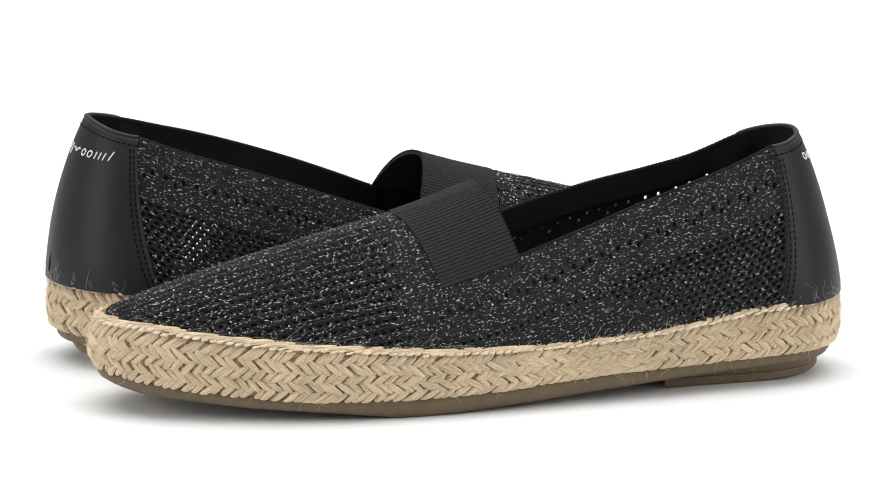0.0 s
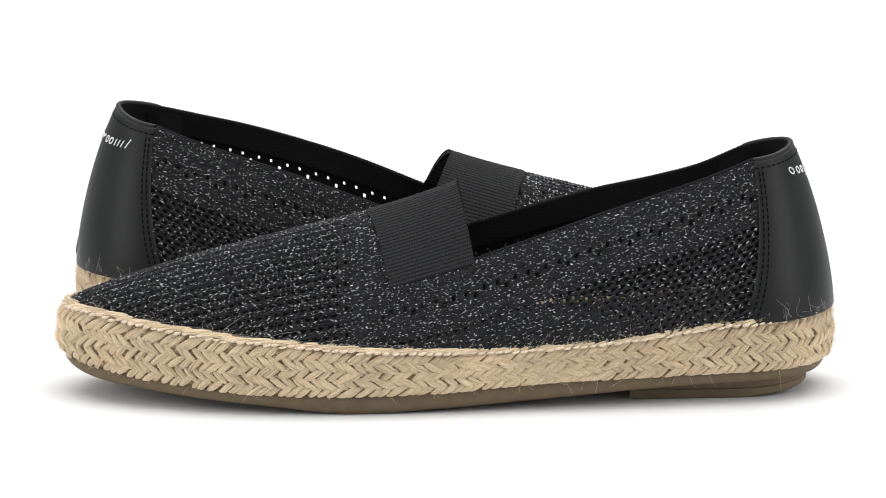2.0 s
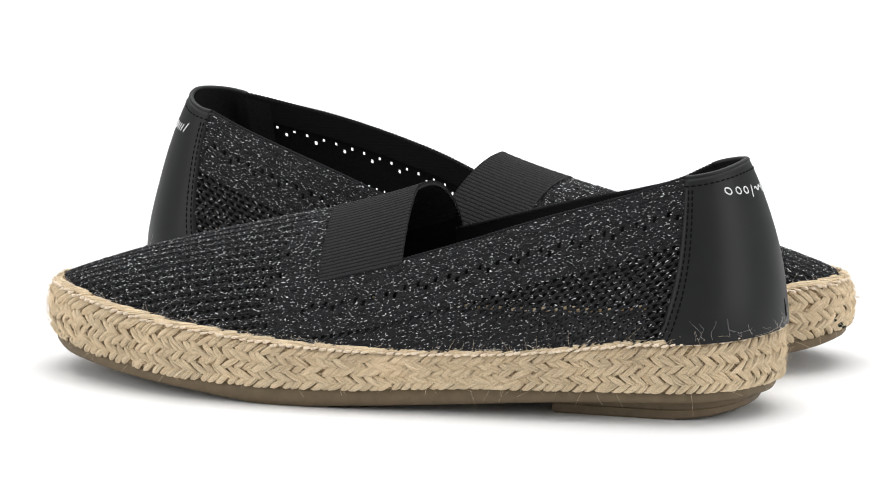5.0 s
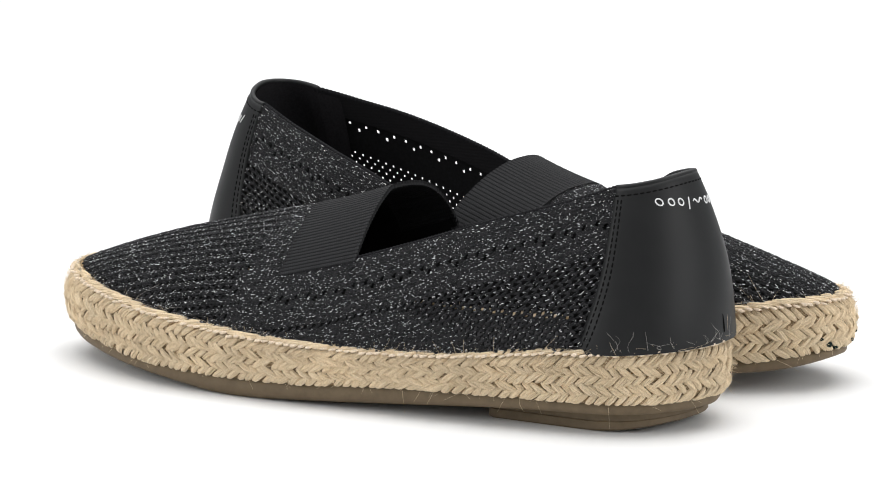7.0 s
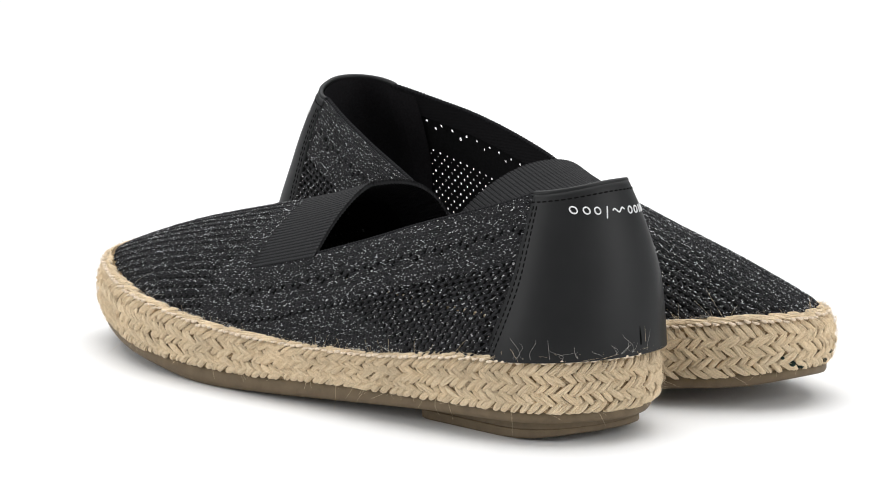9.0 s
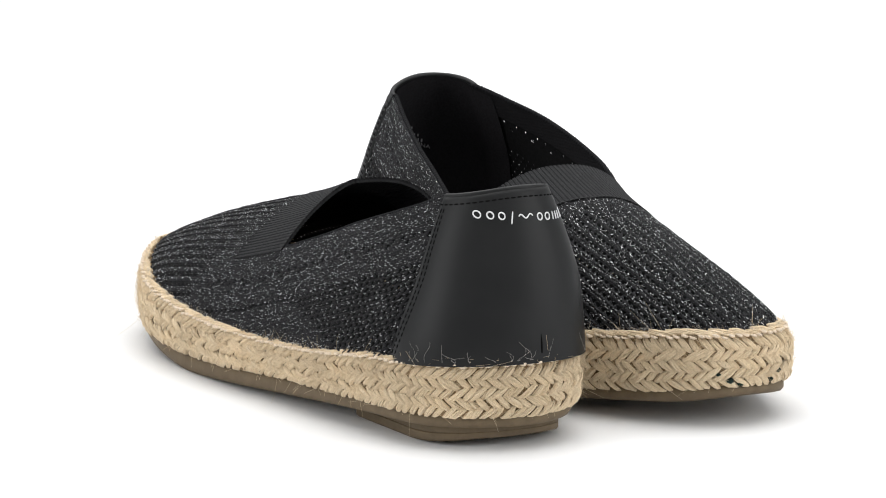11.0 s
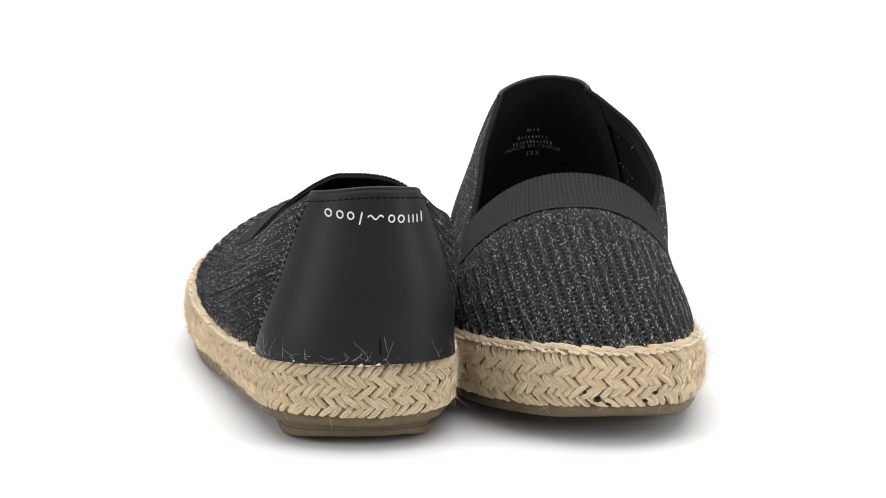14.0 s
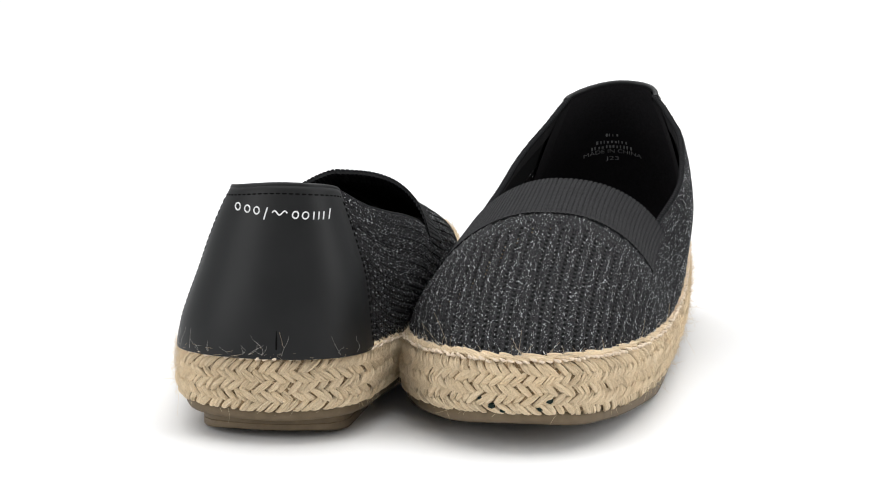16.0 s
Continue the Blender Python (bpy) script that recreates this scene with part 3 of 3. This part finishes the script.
def seam_reach(t):
    """How far round the heel the leather panel goes at each height, 0 low to 1 high."""
    return 1 - 0.055 * np.sin(np.pi * t) ** 0.8 + 0.11 * (1 - t) ** 1.5


def make_counter(shoe, hand):
    """Leather heel panel with its lining, stitches and print."""
    nu, nv = 70, 40
    phi = np.linspace(-np.pi / 2, np.pi / 2, nu)
    lim = heel_th(phi, heel_top(phi))
    q = np.linspace(0, 1, nv)
    P, T = np.meshgrid(phi, q, indexing="ij")
    P = P * seam_reach(T)
    lim = heel_th(P, heel_top(P))
    th = T * lim
    outer = heel_point(P, th, 0.0008)
    inner = heel_point(P, th, -0.0009)
    # side edges run on a little over the knit
    v = np.concatenate([outer.reshape(-1, 3), inner.reshape(-1, 3)])
    f = grid_faces(nu, nv)
    k = nu * nv
    j = np.arange(nu - 1)
    top = np.stack([j * nv + nv - 1, (j + 1) * nv + nv - 1, k + (j + 1) * nv + nv - 1, k + j * nv + nv - 1], -1)
    a = np.arange(nv - 1)
    e1 = np.stack([a, a + 1, k + a + 1, k + a], -1)
    b = (nu - 1) * nv
    e2 = np.stack([b + a, b + a + 1, k + b + a + 1, k + b + a], -1)
    panel = part("heel_counter", local(v), np.concatenate([f, top, e1, e2[:, ::-1]]), LEATHER, shoe, "smooth black leather heel panel", hand)
    full, tall = np.meshgrid(phi * 1.03, q, indexing="ij")
    lining = heel_point(full, tall * heel_th(full, heel_top(full)) * 0.995, -0.0016)
    part("heel_lining", local(lining.reshape(-1, 3)), f[:, ::-1], LINING, shoe, "black textile heel lining", hand)
    # folded top edge
    p = heel_point(phi, heel_th(phi, heel_top(phi)), -0.0001)
    v, f2 = tubes(p[None], np.full(nu, 0.0010), 8)
    part("top_edge", local(v), f2, LEATHER, panel, "", hand)
    paths = []

    def run(pts, pitch):
        acc = np.concatenate([[0], np.cumsum(np.linalg.norm(np.diff(pts, axis=0), axis=1))])
        for m in range(int(acc[-1] / pitch)):
            at = (m + np.array([0.12, 0.3, 0.6, 0.82])) * pitch
            paths.append(np.stack([np.interp(at, acc, pts[:, c]) for c in range(3)], -1))

    run(heel_point(phi, heel_th(phi, heel_top(phi) - 0.0025), 0.0007), 0.0021)
    for gap in (0.0019, 0.0038):
        for sgn in (-1, 1):
            a0 = sgn * (np.pi / 2 - gap / 0.034)
            tt = np.linspace(0.03, 0.95, 60) * float(heel_th(np.array([a0]), heel_top(np.array([a0])))[0])
            run(heel_point(a0 * seam_reach(np.linspace(0.03, 0.95, 60)), tt, 0.0007), 0.0021)
    v, f3 = tubes(np.array(paths), 0.00032 * np.array([0.7, 1, 1, 0.7]), 5)
    part("stitching", local(v), f3, THREAD, panel, "double row of black stitches", hand)["kind"] = "stuff"
    return panel


def on_heel(y, z, out, hand):
    """Points on the heel panel; y counts to the right as seen from behind the heel."""
    y, z = np.atleast_1d(np.asarray(y, float)), np.atleast_1d(np.asarray(z, float))
    z = np.broadcast_to(z, y.shape)
    phi = np.linspace(-1.4, 1.4, 81)
    levels = np.linspace(0.028, 0.083, 45)
    P, Z = np.meshgrid(phi, levels)
    table = heel_point(P, heel_th(P, Z))[..., 1]
    f = np.array([[np.interp(a, row, phi) for a in y * hand] for row in table])
    ph = np.array([np.interp(c, levels, f[:, k]) for k, c in enumerate(z)])
    p = heel_point(ph, heel_th(ph, z), out)
    p[:, 2] = z
    return p


def make_heel_print(panel, hand):
    """Row of small white rings, strokes and a wave across the heel, in place of the lettering."""
    base = lambda y: 0.0741 - (y + 0.0147) * 0.075
    a = np.linspace(0, 2 * np.pi, 25)

    def stroke(name, y, z, label=""):
        line = on_heel(y, z, 0.00085, hand)
        n = len(y)
        v, f = tubes(line[None], 0.00025 * np.minimum(1, 0.75 + np.minimum(np.arange(n), n - 1 - np.arange(n)) * 0.25), 6)
        part(name, local(v), f, PRINT, panel, label, hand)

    for y0 in (-0.0120, -0.0086, -0.0054, 0.0070, 0.0100):
        y = y0 + 0.00090 * np.cos(a)
        stroke("print_ring", y, base(y0) + 0.00120 + 0.00105 * np.sin(a))
    for y0, lo, hi, slant in ((-0.0024, -0.0012, 0.0026, 0.0010), (0.0124, 0.0, 0.0024, 0.0), (0.0138, 0.0, 0.0024, 0.0), (0.0151, 0.0, 0.0024, 0.0), (0.0166, 0.0, 0.0031, 0.0)):
        c = np.linspace(0, 1, 7)
        stroke("print_bar", y0 + slant * (c - 0.5), base(y0) + lo + (hi - lo) * c)
    x = np.linspace(0, 1, 24)
    stroke("print_wave", -0.0003 + 0.0048 * x, 0.0742 + 0.0006 * np.sin(x * 9.5), "white wave mark printed on the heel")


def make_size_print(shoe, hand):
    """Grey size print on the inside of the heel."""
    rng2 = np.random.default_rng(5)
    rows = [("", 0.0632, 0.0056), ("", 0.0605, 0.0130), ("", 0.0586, 0.0170), ("MADE IN CHINA", 0.0568, 0.0230), ("J23", 0.0540, 0.0054)]
    for text, z0, wide in rows:
        if text:
            font = bpy.data.curves.new("size_text", "FONT")
            font.body, font.size, font.align_x = text, 0.0021, "CENTER"
            tmp = new("size_text", font)
            bpy.context.view_layer.update()
            me = bpy.data.meshes.new_from_object(tmp.evaluated_get(bpy.context.evaluated_depsgraph_get()))
            co = np.array([v.co[:] for v in me.vertices])
            tris = []
            for p in me.polygons:
                i = list(p.vertices)
                tris += [[i[0], i[k], i[k + 1]] for k in range(1, len(i) - 1)]
            bpy.data.objects.remove(tmp)
            co[:, 0] *= wide / (co[:, 0].max() - co[:, 0].min())
        else:
            n = int(wide / 0.0014)
            co, tris = [], []
            for k in range(n):
                x = -wide / 2 + k * wide / n + rng2.uniform(-0.0002, 0.0002)
                b = len(co)
                w, h = rng2.uniform(0.0004, 0.0009), rng2.uniform(0.0009, 0.0014)
                co += [(x, 0, 0), (x + w, 0, 0), (x + w, h, 0), (x, h, 0)]
                tris += [[b, b + 1, b + 2], [b, b + 2, b + 3]]
            co = np.array(co)
        sag = -2.2 * (co[:, 0] ** 2) * 12
        pts = on_heel(-co[:, 0] - hand * 0.0024, z0 + co[:, 1] + 0.6 * sag, -0.0020, hand)
        part("size_print", local(pts), np.array(tris), GREY_PRINT, shoe, "faded grey print inside the heel", hand, False)


def make_heel_hairs(shoe, hand, rng):
    """Longer curled fibres that stand up against the heel panel, the seam notch, and one long hair on the vamp."""
    n = 21
    q = np.linspace(0, 1, 10)
    paths = []
    for _ in range(n):
        phi = np.clip(rng.normal(-0.35, 0.7), -1.4, 1.4)
        p0 = heel_point(phi, 0.05, 0.0016)
        h, lean, curl = min(rng.gamma(2.2, 0.0016) + 0.001, 0.0062), rng.normal(0, 0.002), rng.normal(0, 0.0011)
        tan = np.array([-math.sin(phi), math.cos(phi), 0])
        nrm = np.array([math.cos(phi), math.sin(phi), 0])
        path = p0 + q[:, None] * np.array([0, 0, h]) + (lean * q + curl * np.sin(q * rng.uniform(3, 7)))[:, None] * tan + (rng.uniform(-0.0004, 0.0012) * q - 0.25 * h * q)[:, None] * nrm
        paths.append(path)
    if hand > 0:
        p = section(0.058 + 0.008 * q, True, 0.16 + 0.30 * q ** 0.7)
        p[:, 1] -= 0.0014 + 0.0012 * np.sin(np.pi * q)
        p[:, 2] += 0.0008
        paths.append(p)
    v, f = tubes(np.array(paths), 0.000038 * np.linspace(1, 0.5, 10), 4)
    part("long_fibre", local(v), f, FIBRE, shoe, "curled jute fibres against the heel", hand)["kind"] = "stuff"
    z = np.linspace(0.0315, 0.0375, 6)
    notch = on_heel(np.full(6, 0.0024), z, 0.0008, hand)
    v, f = tubes(notch[None], np.array([0.0003, 0.00035, 0.00035, 0.0003, 0.0002, 0.0001]), 5)
    part("seam_notch", local(v), f, THREAD, shoe, "", hand)


def make_scraps(shoe, hand):
    """Dark scraps of fabric that show between the strands at one toe."""
    p, nrm, length = perimeter(600)
    for l, b, w, h in ((0.0085, 0.13, 0.0021, 0.0016), (0.0045, 0.05, 0.0019, 0.0013), (-0.0125, 0.24, 0.0022, 0.0014), (-0.0095, 0.10, 0.0016, 0.0017), (0.0125, 0.26, 0.0014, 0.0009)):
        i = int(round(l / length * 600)) % 600
        c = rim_point(p[i], nrm[i], np.array(b), np.array(0.0001))
        t = np.array([-nrm[i][1], nrm[i][0], 0])
        bm = bmesh.new()
        bmesh.ops.create_icosphere(bm, subdivisions=2, radius=1)
        co = np.array([v.co[:] for v in bm.verts])
        co *= 1 + 0.18 * np.sin(co[:, :1] * 5 + co[:, 1:2] * 7)
        tri = np.array([[v.index for v in f.verts] for f in bm.faces])
        bm.free()
        n3 = np.array([*nrm[i], 0])
        pts = c + co[:, :1] * t * w * 0.6 + co[:, 1:2] * n3 * 0.0011 + co[:, 2:] * np.array([0, 0, h * 0.6])
        part("fabric_scrap", local(pts), tri, SCRAP, shoe, "dark scrap of fabric between the strands", hand)


def make_insole(shoe, hand):
    n = 160
    p, _, _ = perimeter(n, 0.0060)
    z = rim_top(p[:, 0]) - 0.0003
    v = np.column_stack([p, z])
    f = np.array([[i, i + 1, n - i - 1, (n - i) % n] for i in range(1, n // 2 - 1)])
    part("insole", local(v), f[:, ::-1], LINING, shoe, "black textile insole", hand)


def make_shoe(hand, label, seed):
    rng = np.random.default_rng(seed)
    FORM.update(FORMS[hand])
    shoe = tagged(new("espadrille_shoe"), label, "shoe", "pair of espadrilles")
    make_outsole(shoe, hand)
    make_rim(shoe, hand, rng)
    make_insole(shoe, hand)
    make_knit(shoe, hand, rng)
    make_strap(shoe, hand)
    make_collar(shoe, hand)
    panel = make_counter(shoe, hand)
    make_heel_print(panel, hand)
    make_size_print(shoe, hand)
    make_heel_hairs(shoe, hand, rng)
    if hand < 0:
        make_scraps(shoe, hand)
    return shoe


# ---------------- the set ----------------
def make_sweep():
    """White paper sweep: floor that curves up into a backdrop."""
    prof = [(-6.0, 0.0), (3.5, 0.0)] + [(3.5 + 1.2 * math.sin(a), 1.2 - 1.2 * math.cos(a)) for a in np.linspace(0.1, math.pi / 2, 14)] + [(4.7, 3.5)]
    xs = np.linspace(-6, 6, 9)
    v = np.array([[x, y, z] for (y, z) in prof for x in xs])
    me = raw_mesh("ground", v, grid_faces(len(prof), len(xs))[:, ::-1])
    me.materials.append(FLOOR)
    tagged(new("ground", me), "seamless white studio paper sweep under the shoes", "backdrop", kind="structure")


make_sweep()
shoe_near = make_shoe(1, "black knit slip-on espadrille with jute rim and leather heel", 1)
shoe_far = make_shoe(-1, "black knit slip-on espadrille with dark fabric scraps in its jute toe", 2)


# ---------------- the turn ----------------
def motions():
    near, far = pose(0.0117, -0.0317, 0, 0, 0, 16.13), pose(-0.0082, 0.0480, 0, 0, 0, 194.99)
    for shoe, m in ((shoe_near, near), (shoe_far, far)):
        walk(shoe, [(0.5 * i, pose(0, 0, 0, 0, 0, TURN * 0.5 * i) @ m) for i in range(33)])


motions()
